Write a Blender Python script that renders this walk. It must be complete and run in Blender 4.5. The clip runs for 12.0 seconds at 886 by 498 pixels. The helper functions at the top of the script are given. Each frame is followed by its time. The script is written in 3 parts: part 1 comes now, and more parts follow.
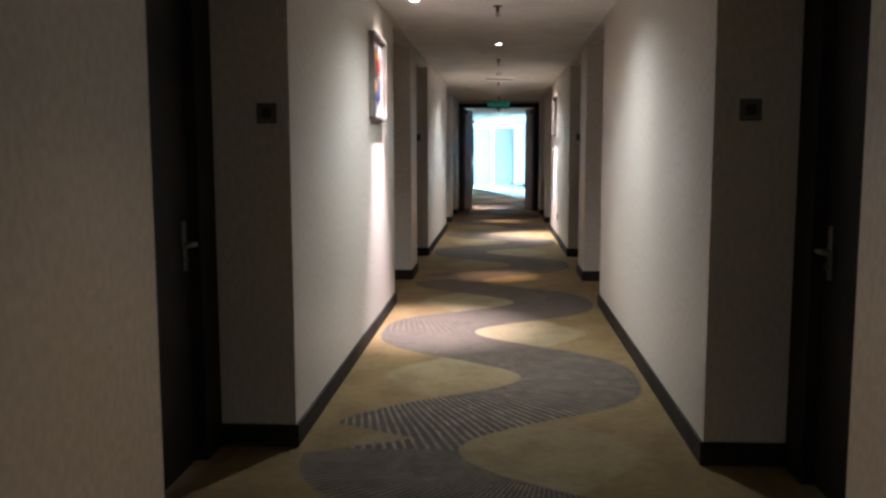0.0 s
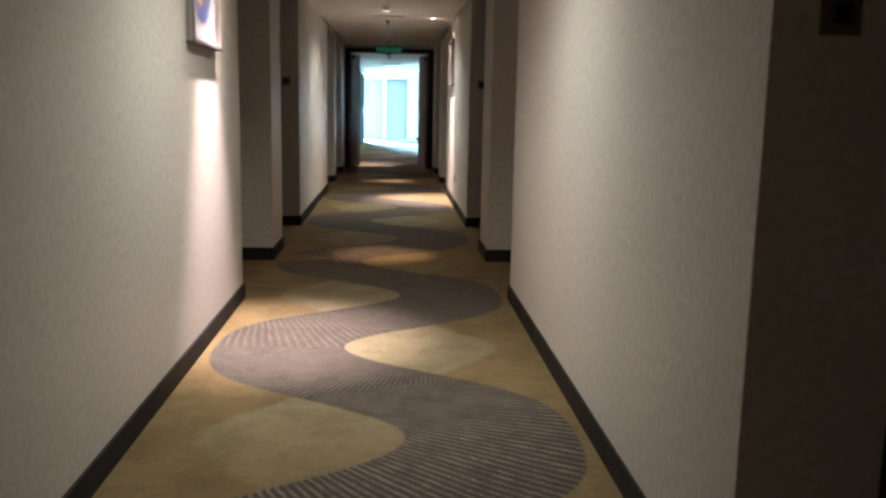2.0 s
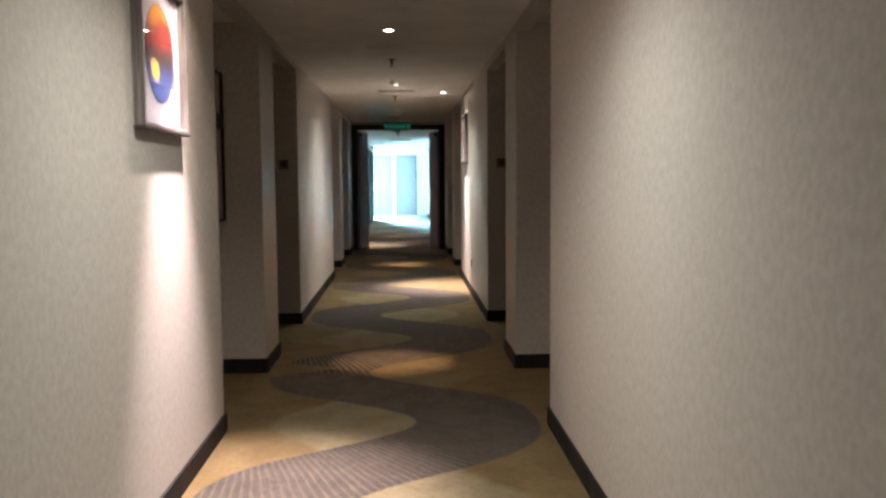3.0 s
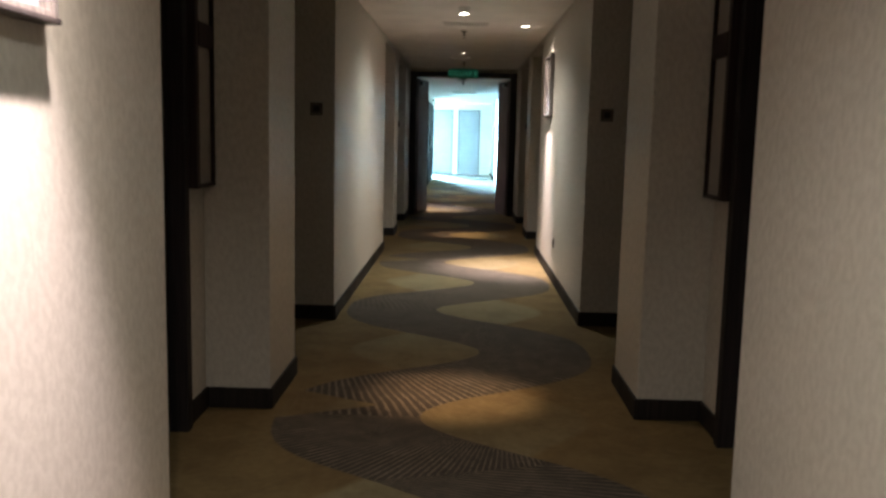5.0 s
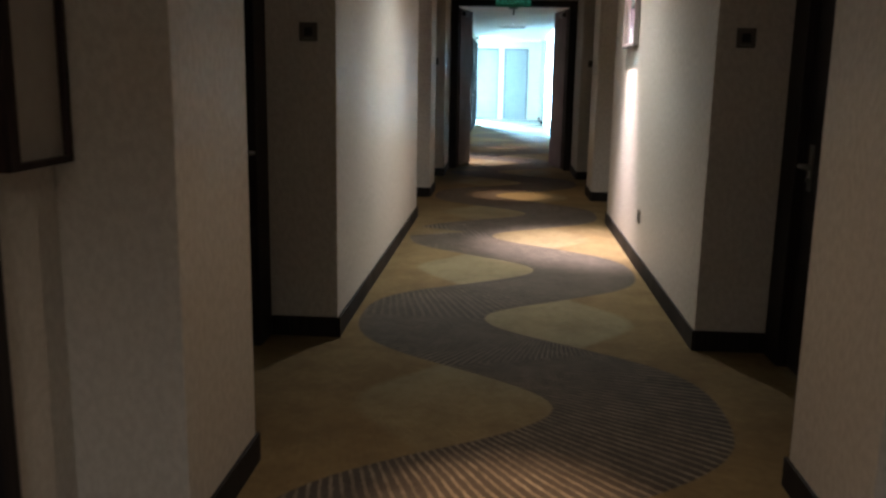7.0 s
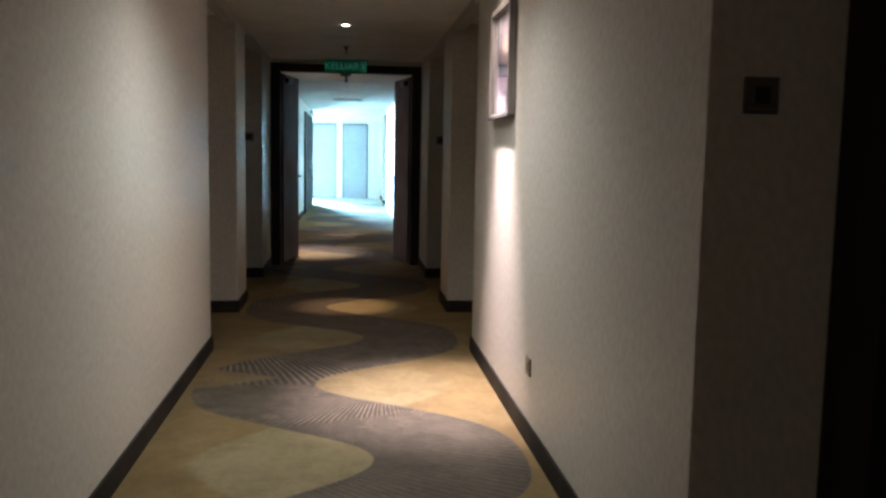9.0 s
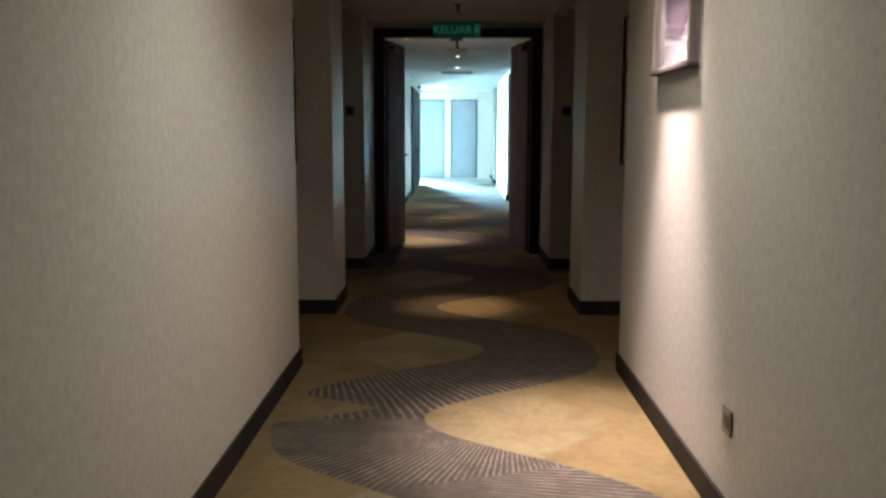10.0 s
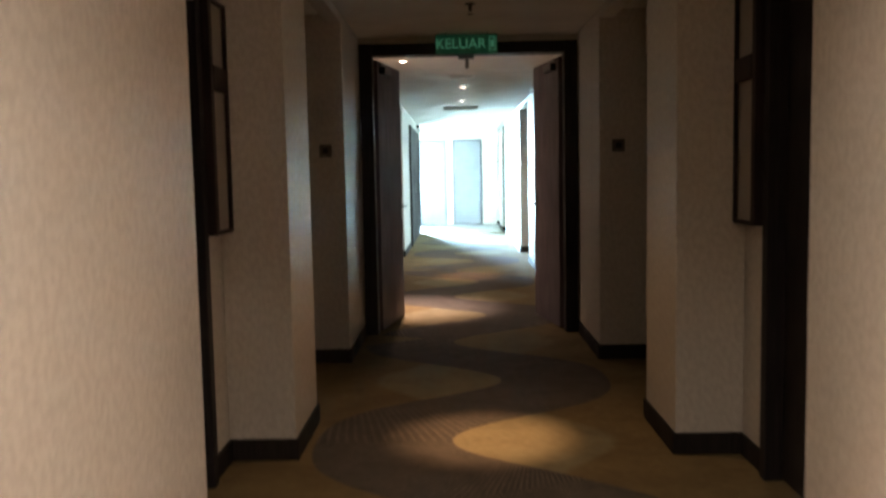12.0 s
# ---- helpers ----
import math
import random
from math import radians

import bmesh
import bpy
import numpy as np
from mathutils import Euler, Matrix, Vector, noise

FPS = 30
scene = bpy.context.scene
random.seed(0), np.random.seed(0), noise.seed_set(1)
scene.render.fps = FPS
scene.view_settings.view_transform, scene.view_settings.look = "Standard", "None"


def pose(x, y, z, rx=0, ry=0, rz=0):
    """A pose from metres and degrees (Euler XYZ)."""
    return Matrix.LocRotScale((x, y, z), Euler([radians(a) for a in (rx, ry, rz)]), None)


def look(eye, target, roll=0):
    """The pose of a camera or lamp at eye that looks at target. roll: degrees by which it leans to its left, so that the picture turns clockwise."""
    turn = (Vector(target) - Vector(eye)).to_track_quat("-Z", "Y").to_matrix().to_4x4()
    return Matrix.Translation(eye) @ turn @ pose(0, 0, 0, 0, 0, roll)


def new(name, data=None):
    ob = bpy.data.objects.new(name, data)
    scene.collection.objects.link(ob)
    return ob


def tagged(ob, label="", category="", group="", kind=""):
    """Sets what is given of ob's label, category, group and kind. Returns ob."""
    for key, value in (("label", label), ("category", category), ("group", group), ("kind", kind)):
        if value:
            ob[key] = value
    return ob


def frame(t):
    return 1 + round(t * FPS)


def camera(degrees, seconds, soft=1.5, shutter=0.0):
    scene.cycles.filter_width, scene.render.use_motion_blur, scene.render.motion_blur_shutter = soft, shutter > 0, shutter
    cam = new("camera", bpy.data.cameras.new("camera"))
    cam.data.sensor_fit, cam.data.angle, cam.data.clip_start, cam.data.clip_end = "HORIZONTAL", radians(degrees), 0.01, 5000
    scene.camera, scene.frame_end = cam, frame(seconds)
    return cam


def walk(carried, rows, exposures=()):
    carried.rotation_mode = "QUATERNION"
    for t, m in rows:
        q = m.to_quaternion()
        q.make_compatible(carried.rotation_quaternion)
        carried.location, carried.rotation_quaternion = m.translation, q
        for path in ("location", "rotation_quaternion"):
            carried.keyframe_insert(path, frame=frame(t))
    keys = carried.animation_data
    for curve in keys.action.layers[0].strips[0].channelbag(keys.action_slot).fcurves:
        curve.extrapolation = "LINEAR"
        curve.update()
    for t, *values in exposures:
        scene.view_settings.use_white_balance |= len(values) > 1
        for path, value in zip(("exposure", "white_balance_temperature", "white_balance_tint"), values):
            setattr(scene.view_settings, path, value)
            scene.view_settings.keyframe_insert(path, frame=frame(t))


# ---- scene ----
cam = camera(54.4, 12.0, soft=2.6, shutter=0.4)
PATH = [
    (0, (0.021, 1.91, 1.296), (-0.109, 3.893, 1.072), -0.1),
    (0.5, (0.077, 2.287, 1.325), (-0.068, 4.271, 1.119), -0.4),
    (1, (0.089, 2.696, 1.296), (0.035, 4.682, 1.067), 0.5),
    (1.5, (0.109, 3.133, 1.293), (0.033, 5.111, 1.008), 0.4),
    (2, (0.095, 3.655, 1.257), (0.212, 5.625, 0.929), 1.1),
    (2.5, (0.09, 4.127, 1.308), (0.185, 6.117, 1.134), -0.5),
    (2.7, (0.102, 4.335, 1.321), (0.19, 6.326, 1.152), -0.4),
    (4.3, (0.031, 5.99, 1.352), (0.13, 7.985, 1.237), -0.9),
    (4.5, (0.034, 6.187, 1.332), (0.078, 8.183, 1.211), -0.2),
    (5, (0.02, 6.635, 1.311), (-0.021, 8.617, 1.05), 1.3),
    (5.5, (-0.007, 7.12, 1.286), (-0.012, 9.095, 0.973), 0.5),
    (6, (-0.014, 7.611, 1.281), (-0.094, 9.581, 0.946), 2.1),
    (6.5, (-0.077, 8.069, 1.282), (-0.038, 10.032, 0.902), 1.9),
    (7, (-0.069, 8.548, 1.277), (-0.205, 10.504, 0.886), 1.0),
    (7.5, (-0.083, 9.08, 1.295), (-0.072, 11.058, 0.996), 0.0),
    (7.7, (-0.068, 9.296, 1.302), (-0.042, 11.268, 0.971), -1.4),
    (9.3, (0.043, 11.0, 1.322), (0.274, 12.976, 1.117), 1.4),
    (9.5, (0.02, 11.232, 1.304), (0.216, 13.211, 1.095), 1.2),
    (10, (-0.012, 11.806, 1.28), (-0.042, 13.788, 1.011), 0.1),
    (10.5, (-0.03, 12.337, 1.279), (-0.04, 14.317, 0.997), 0.9),
    (11, (-0.053, 12.88, 1.26), (-0.09, 14.858, 0.972), 1.2),
    (11.5, (-0.087, 13.433, 1.262), (-0.109, 15.412, 0.973), 1.7),
    (12, (-0.117, 13.938, 1.297), (-0.148, 15.93, 1.125), -1.1),
]
EXPOSURES = [(0, 2.60, 5740, 12), (1, 2.46, 5960, 13), (2, 2.30, 6220, 13), (2.5, 2.26, 6220, 14), (4.5, 2.12, 6320, 11), (5, 1.97, 6320, 8),
             (5.5, 2.04, 6060, 2), (6, 2.33, 6080, 8), (6.5, 2.28, 6100, 9), (7, 2.15, 6060, 11), (7.5, 2.03, 6000, 11), (9.5, 1.92, 6150, 11), (10, 1.58, 6400, 11),
             (10.5, 1.38, 6720, 14), (11, 1.44, 6900, 17), (11.5, 1.56, 7050, 17), (12, 2.30, 7450, 21)]
walk(cam, [(t, look(eye, target, roll)) for t, eye, target, roll in PATH], EXPOSURES)

# ---- plan: corridor runs along y, its middle at x = 0 ----
W = 0.87          # half width between the wall faces
R = 1.175         # half width at the backs of the door recesses
T = 1.33          # outer face of the walls
H = 2.39          # ceiling
SOFFIT = 2.33     # underside over the recesses
SKIRT = 0.10
FIRE = 20.90      # fire door
END = 36.0        # end wall
WIDE = 0.94       # half width past the fire door
BEYOND = 24.0     # where the corridor is that wide
CORNER = 33.25    # where the lobby opens to one side
WALLS = {-1: [(-1.76, 2.02), (5.56, 9.19), (12.63, 16.42), (19.86, 23.63), (27.60, CORNER)],
         1: [(-1.76, 2.02), (5.44, 9.19), (12.63, 16.36), (19.86, 23.63), (28.08, 32.07), (35.77, END)]}
PILLARS = {-1: [(3.25, 4.08), (10.60, 11.20), (17.81, 18.41), (25.25, 26.25)],
           1: [(3.40, 4.00), (10.60, 11.20), (17.81, 18.41), (25.25, 26.43), (33.39, 34.65)]}


def face(y):
    """Half width between the wall faces at y along the corridor."""
    return WIDE if y > BEYOND else W


# ---- world and lights ----
world = bpy.data.worlds.new("sky")
scene.world = world
world.use_nodes = True
wn = world.node_tree
sky = wn.nodes.new("ShaderNodeTexSky")
sky.sky_type, sky.sun_disc = "NISHITA", False
sky.sun_elevation, sky.sun_rotation = radians(40), radians(200)
wn.links.new(sky.outputs["Color"], wn.nodes["Background"].inputs["Color"])
wn.nodes["Background"].inputs["Strength"].default_value = 0.12

WARM = (1.0, 0.69, 0.42)
BEAM = (1.0, 0.63, 0.35)
PICTURE_BEAM = (1.0, 0.81, 0.80)
NEUTRAL = (0.96, 0.965, 0.875)
PINK = (1.0, 0.84, 0.73)
DAY = (0.35, 0.71, 0.95)


def spot(name, at, target, watts, degrees, blend, size=0.03, colour=WARM):
    data = bpy.data.lights.new(name, "SPOT")
    data.energy, data.spot_size, data.spot_blend = watts, radians(degrees), blend
    data.shadow_soft_size, data.color = size, colour
    ob = new(name, data)
    ob.matrix_world = look(at, target)
    return ob


def area(name, at, target, watts, w, h, spread=180, colour=DAY):
    data = bpy.data.lights.new(name, "AREA")
    data.shape, data.size, data.size_y = "RECTANGLE", w, h
    data.energy, data.color, data.spread = watts, colour, radians(spread)
    ob = new(name, data)
    ob.matrix_world = look(at, target)
    return ob


PILLAR_LAMPS = [3.7, 10.9, 18.1, 24.9]
WIDE_LAMPS = [0.1, 7.3, 14.5, 27.0]
PICTURE_LAMPS = [(-1, 8.30, 1.0, 0.62), (1, 15.31, 1.2, 1.1), (-1, 22.33, 0.6, 0.6)]
LAMP_Z = H - 0.012
for y in PILLAR_LAMPS:
    spot("downlight_beam", (0, y, LAMP_Z), (0, y, 0), 82, 26, 1.0, 0.05, BEAM)
    spot("downlight_spill", (0, y, LAMP_Z), (0, y, 0), 7.5, 88, 1.0)
for y in WIDE_LAMPS:
    spot("wide_beam", (0, y, LAMP_Z), (0, y, 0), 40, 148, 1.0, 0.04, NEUTRAL)
for s, y, k, wash in PICTURE_LAMPS:
    spot("picture_beam", (s * (W - 0.27), y, LAMP_Z), (s * (W - 0.31), y - 0.06, 0), 245 * k, 48, 1.0, 0.03, PICTURE_BEAM)
    spot("picture_wash", (s * (W - 0.27), y, LAMP_Z), (s * W, y - 0.06, 0.75), 40 * wash, 62, 1.0, 0.015, PINK)
    spot("picture_spill", (s * (W - 0.27), y, LAMP_Z), (s * (W - 0.27), y, 0), 11, 130, 1.0, 0.015, PINK)
area("daylight_end_window", (-2.5, END - 0.05, 1.3), (0.0, 28.6, 0.0), 530, 2.2, 2.2, 46)
area("daylight_side_window", (-6.0, 34.9, 1.4), (0, 34.9, 1.3), 20, 2.0, 2.2)


# ---- mesh helpers ----
def box(bm, x0, x1, y0, y1, z0, z1, bevel=0.0):
    lo = Vector((min(x0, x1), min(y0, y1), min(z0, z1)))
    hi = Vector((max(x0, x1), max(y0, y1), max(z0, z1)))
    m = Matrix.Translation((lo + hi) / 2) @ Matrix.Diagonal((*(hi - lo), 1))
    verts = bmesh.ops.create_cube(bm, size=1, matrix=m)["verts"]
    if bevel:
        edges = {e for v in verts for e in v.link_edges}
        bmesh.ops.bevel(bm, geom=list(edges), offset=bevel, segments=2, affect="EDGES", profile=0.5)


def tube(bm, m, r0, r1, length, segments=20):
    bmesh.ops.create_cone(bm, cap_ends=True, segments=segments, radius1=r0, radius2=r1, depth=length, matrix=m)


def ring(bm, m, profile, segments=28):
    """A turned shape from (radius, height) pairs, about the z axis of m."""
    rows = [[bm.verts.new(m @ Vector((r * math.cos(2 * math.pi * k / segments), r * math.sin(2 * math.pi * k / segments), z)))
             for k in range(segments)] for r, z in profile]
    for a, b in zip(rows, rows[1:]):
        for k in range(segments):
            bm.faces.new((a[k], a[(k + 1) % segments], b[(k + 1) % segments], b[k]))


def part(name, bm, material, parent=None, label="", smooth=False):
    mesh = bpy.data.meshes.new(name)
    bmesh.ops.recalc_face_normals(bm, faces=bm.faces)
    bm.to_mesh(mesh)
    bm.free()
    mesh.materials.append(material)
    if smooth:
        for p in mesh.polygons:
            p.use_smooth = True
    ob = new(name, mesh)
    if parent:
        ob.parent = parent
        ob.matrix_parent_inverse = parent.matrix_basis.inverted()
    if label:
        tagged(ob, label)
    return ob


def slab(name, material, x0, x1, y0, y1, z0, z1, parent=None, label="", bevel=0.0):
    bm = bmesh.new()
    box(bm, x0, x1, y0, y1, z0, z1, bevel)
    return part(name, bm, material, parent, label)


def thing(name, at, label, category, group="", kind=""):
    ob = new(name)
    ob.empty_display_size = 0.1
    ob.matrix_basis = Matrix.Translation(at)
    return tagged(ob, label, category, group, kind)


# ---- materials ----
class Graph:
    """A short way to write shader nodes."""

    def __init__(self, name):
        self.mat = bpy.data.materials.new(name)
        self.mat.use_nodes = True
        self.nodes, self.links = self.mat.node_tree.nodes, self.mat.node_tree.links
        self.bsdf = self.nodes["Principled BSDF"]

    def put(self, socket, value):
        if isinstance(value, bpy.types.NodeSocket):
            self.links.new(value, socket)
        elif value is not None:
            if isinstance(value, tuple) and len(value) == 3 and len(socket.default_value) == 4:
                value = (*value, 1)
            socket.default_value = value

    def math(self, op, a, b=None, c=None, clamp=False):
        n = self.nodes.new("ShaderNodeMath")
        n.operation, n.use_clamp = op, clamp
        for k, v in enumerate((a, b, c)):
            self.put(n.inputs[k], v)
        return n.outputs[0]

    def place(self):
        return self.nodes.new("ShaderNodeNewGeometry").outputs["Position"]

    def split(self, v):
        n = self.nodes.new("ShaderNodeSeparateXYZ")
        self.put(n.inputs[0], v)
        return n.outputs[0], n.outputs[1], n.outputs[2]

    def join(self, x, y, z):
        n = self.nodes.new("ShaderNodeCombineXYZ")
        for k, v in enumerate((x, y, z)):
            self.put(n.inputs[k], v)
        return n.outputs[0]

    def scaled(self, v, s):
        n = self.nodes.new("ShaderNodeVectorMath")
        n.operation = "MULTIPLY"
        self.put(n.inputs[0], v)
        n.inputs[1].default_value = s
        return n.outputs[0]

    def noise(self, v, scale, detail=3.0, rough=0.55):
        n = self.nodes.new("ShaderNodeTexNoise")
        self.put(n.inputs["Vector"], v)
        n.inputs["Scale"].default_value, n.inputs["Detail"].default_value = scale, detail
        n.inputs["Roughness"].default_value = rough
        return n.outputs["Fac"]

    def ramp(self, v, lo, hi, a=0.0, b=1.0):
        n = self.nodes.new("ShaderNodeMapRange")
        n.interpolation_type = "SMOOTHSTEP"
        self.put(n.inputs["Value"], v)
        for key, val in (("From Min", lo), ("From Max", hi), ("To Min", a), ("To Max", b)):
            self.put(n.inputs[key], val)
        return n.outputs[0]

    def mix(self, f, a, b, blend="MIX"):
        n = self.nodes.new("ShaderNodeMix")
        n.data_type, n.blend_type = "RGBA", blend
        self.put(n.inputs[0], f)
        self.put(n.inputs[6], a)
        self.put(n.inputs[7], b)
        return n.outputs[2]

    def bump(self, height, strength, distance):
        n = self.nodes.new("ShaderNodeBump")
        n.inputs["Strength"].default_value, n.inputs["Distance"].default_value = strength, distance
        self.put(n.inputs["Height"], height)
        self.links.new(n.outputs[0], self.bsdf.inputs["Normal"])

    def end(self, colour, rough, metal=0.0, specular=0.5):
        self.put(self.bsdf.inputs["Base Color"], colour)
        self.put(self.bsdf.inputs["Roughness"], rough)
        self.put(self.bsdf.inputs["Metallic"], metal)
        self.put(self.bsdf.inputs["Specular IOR Level"], specular)
        return self.mat


def wallpaper():
    """Beige paper with short upright woven streaks."""
    g = Graph("wallpaper")
    p = g.place()
    x, y, z = g.split(p)
    along = g.math("ADD", x, y)
    lean = g.math("ADD", along, g.math("MULTIPLY", z, 0.10))
    v = g.join(g.math("MULTIPLY", lean, 150.0), 0.0, g.math("MULTIPLY", z, 62.0))
    fine = g.noise(v, 1.0, 3.0, 0.6)
    v2 = g.join(g.math("MULTIPLY", lean, 46.0), 0.0, g.math("MULTIPLY", z, 28.0))
    broad = g.noise(v2, 1.0, 2.0)
    stain = g.noise(p, 1.3, 3.0)
    streak = g.math("ADD", g.math("MULTIPLY", fine, 0.3), g.math("MULTIPLY", broad, 0.7))
    c = g.mix(g.ramp(streak, 0.36, 0.64), (0.462, 0.422, 0.368), (0.552, 0.510, 0.450))
    c = g.mix(g.ramp(stain, 0.3, 0.75, 0.0, 0.22), c, (0.44, 0.40, 0.345))
    g.bump(streak, 0.32, 0.003)
    return g.end(c, g.ramp(streak, 0.3, 0.7, 0.52, 0.42), 0.0, 0.45)


def paint(name, colour, rough=0.75):
    g = Graph(name)
    p = g.place()
    n = g.noise(p, 3.0, 4.0)
    f = g.noise(p, 160.0, 2.0)
    dark = tuple(0.86 * k for k in colour)
    c = g.mix(g.ramp(n, 0.35, 0.7, 0, 0.7), colour, dark)
    g.bump(f, 0.15, 0.001)
    return g.end(c, rough, 0.0, 0.3)


def wood(name, colour, rough=0.42, gloss=0.4):
    """Stained veneer with upright grain."""
    g = Graph(name)
    x, y, z = g.split(g.place())
    v = g.join(g.math("MULTIPLY", g.math("ADD", x, y), 70.0), 0.0, g.math("MULTIPLY", z, 2.2))
    n = g.noise(v, 1.0, 5.0, 0.6)
    m = g.noise(g.place(), 2.0, 2.0)
    c = g.mix(g.ramp(n, 0.35, 0.68), tuple(0.6 * k for k in colour), tuple(1.45 * k for k in colour))
    c = g.mix(g.ramp(m, 0.3, 0.7, 0, 0.35), c, tuple(0.7 * k for k in colour))
    g.bump(n, 0.12, 0.001)
    return g.end(c, g.ramp(m, 0.3, 0.7, rough, rough + 0.14), 0.0, gloss)


def metal(name, colour, rough=0.3):
    g = Graph(name)
    n = g.noise(g.scaled(g.place(), (40, 40, 400)), 1.0, 2.0)
    return g.end(g.mix(n, colour, tuple(0.75 * k for k in colour)), g.ramp(n, 0.2, 0.8, rough, rough + 0.15), 1.0)


def plain(name, colour, rough=0.5, specular=0.5):
    g = Graph(name)
    n = g.noise(g.place(), 25.0, 3.0)
    c = g.mix(g.ramp(n, 0.3, 0.7, 0, 0.5), colour, tuple(0.85 * k for k in colour))
    return g.end(c, rough, 0.0, specular)


def glow(name, colour, strength):
    g = Graph(name)
    g.put(g.bsdf.inputs["Emission Color"], colour)
    g.bsdf.inputs["Emission Strength"].default_value = strength
    return g.end(colour, 0.4)


def carpet():
    """Gold carpet with a winding grey band, fans of pale stripes and cream lobes in its bends; the bends repeat every 2.5 m."""
    g = Graph("carpet")
    p = g.place()
    x, y, z = g.split(p)
    wob = g.math("MULTIPLY", g.math("SUBTRACT", g.noise(g.scaled(p, (1, 1, 0)), 0.9, 1.0), 0.5), 0.08)
    fray = g.math("MULTIPLY", g.math("SUBTRACT", g.noise(g.scaled(p, (1, 1, 0)), 90.0, 2.0), 0.5), 0.022)
    xx = g.math("ADD", x, fray)
    yy = g.math("ADD", y, wob)
    phase = g.math("MULTIPLY", g.math("SUBTRACT", yy, 11.80), 2 * math.pi / 2.5)
    cos = g.math("COSINE", phase)
    sin = g.math("SINE", phase)
    half = g.math("ADD", 0.335, g.math("MULTIPLY", g.math("MULTIPLY", sin, sin), 0.20))
    off = g.math("SUBTRACT", xx, g.math("MULTIPLY", cos, 0.485))
    d = g.math("SUBTRACT", half, g.math("ABSOLUTE", off))
    band = g.ramp(d, -0.006, 0.006)
    # gold gap between two leaves at every second bend
    turn = g.math("ROUND", g.math("DIVIDE", g.math("SUBTRACT", y, 10.70), 5.0))
    gy = g.math("ABSOLUTE", g.math("SUBTRACT", g.math("SUBTRACT", y, 10.70), g.math("MULTIPLY", turn, 5.0)))
    gap = g.math("SUBTRACT", g.math("MULTIPLY", g.math("SUBTRACT", -0.36, xx), 0.50), gy)
    band = g.math("MULTIPLY", band, g.ramp(gap, -0.008, 0.008, 1.0, 0.12))
    edge = g.math("MULTIPLY", g.ramp(d, 0.0, 0.18, 1.0, 0.0), band)
    # fans about the bends that open to the left
    row = g.math("ROUND", g.math("DIVIDE", g.math("SUBTRACT", yy, 11.80), 2.5))
    fy = g.math("SUBTRACT", g.math("SUBTRACT", yy, 11.80), g.math("MULTIPLY", row, 2.5))
    ang = g.math("ARCTAN2", g.math("SUBTRACT", fy, 0.68), g.math("ADD", xx, 0.90))
    # below a pinch the stripes fan from the tip of the facing lobe
    ang2 = g.math("ARCTAN2", g.math("SUBTRACT", fy, 1.45), g.math("SUBTRACT", 0.25, xx))
    low = g.ramp(g.math("SUBTRACT", fy, g.math("MULTIPLY", xx, 0.35)), 0.55, 0.56)
    ang = g.math("ADD", g.math("MULTIPLY", ang, g.math("SUBTRACT", 1.0, low)), g.math("MULTIPLY", ang2, g.math("MULTIPLY", low, 0.8)))
    stripe = g.math("SINE", g.math("ADD", g.math("MULTIPLY", ang, 265.0), g.math("ADD", g.math("MULTIPLY", g.noise(p, 3.0, 1.0), 3.4), g.math("MULTIPLY", g.noise(p, 24.0, 2.0), 2.0))))
    far = g.math("ADD", 0.5, g.math("MULTIPLY", g.math("COSINE", g.math("MULTIPLY", g.math("SUBTRACT", y, 11.05), 2 * math.pi / 5.0)), 0.5))
    wear = g.noise(g.scaled(p, (1, 1, 0)), 3.5, 3.0)
    strength = g.math("MULTIPLY", g.ramp(far, 0.12, 0.75, 0.38, 1.0), g.ramp(wear, 0.25, 0.6, 0.55, 1.0))
    brushed = g.ramp(g.noise(g.scaled(p, (1, 1, 0)), 11.0, 4.0, 0.65), 0.32, 0.66, 0.35, 1.0)
    pale = g.math("MULTIPLY", g.math("MULTIPLY", g.ramp(stripe, 0.10, 0.90), strength), brushed)
    mott = g.noise(g.scaled(p, (1, 1, 0)), 26.0, 5.0, 0.7)
    grey = g.mix(g.ramp(mott, 0.3, 0.7), (0.054, 0.045, 0.037), (0.080, 0.067, 0.055))
    grey = g.mix(g.math("MULTIPLY", edge, 0.30), grey, (0.036, 0.034, 0.032))
    grey = g.mix(g.math("MULTIPLY", strength, 0.72), grey, (0.036, 0.029, 0.024))
    grey = g.mix(g.math("MULTIPLY", pale, 0.92), grey, (0.178, 0.148, 0.111))
    # cream inside each lobe, gold beyond
    side = g.math("SUBTRACT", 1.0, g.math("MULTIPLY", g.ramp(off, -0.01, 0.01), 2.0))
    reach = g.math("MULTIPLY", side, xx)
    lobe = g.ramp(g.math("ADD", reach, g.math("MULTIPLY", g.math("MULTIPLY", sin, sin), -0.35)), -0.67, -0.60)
    gold = g.mix(g.ramp(mott, 0.3, 0.7), (0.122, 0.086, 0.039), (0.148, 0.106, 0.050))
    cream = g.mix(g.ramp(mott, 0.3, 0.7), (0.145, 0.118, 0.066), (0.170, 0.142, 0.085))
    broad = g.noise(g.scaled(p, (1, 1, 0)), 2.3, 4.0, 0.6)
    gold = g.mix(g.ramp(broad, 0.42, 0.70, 0.0, 0.55), gold, (0.085, 0.056, 0.024))
    ground = g.mix(g.math("MULTIPLY", lobe, g.ramp(far, 0.5, 1.0, 1.0, 0.35)), gold, cream)
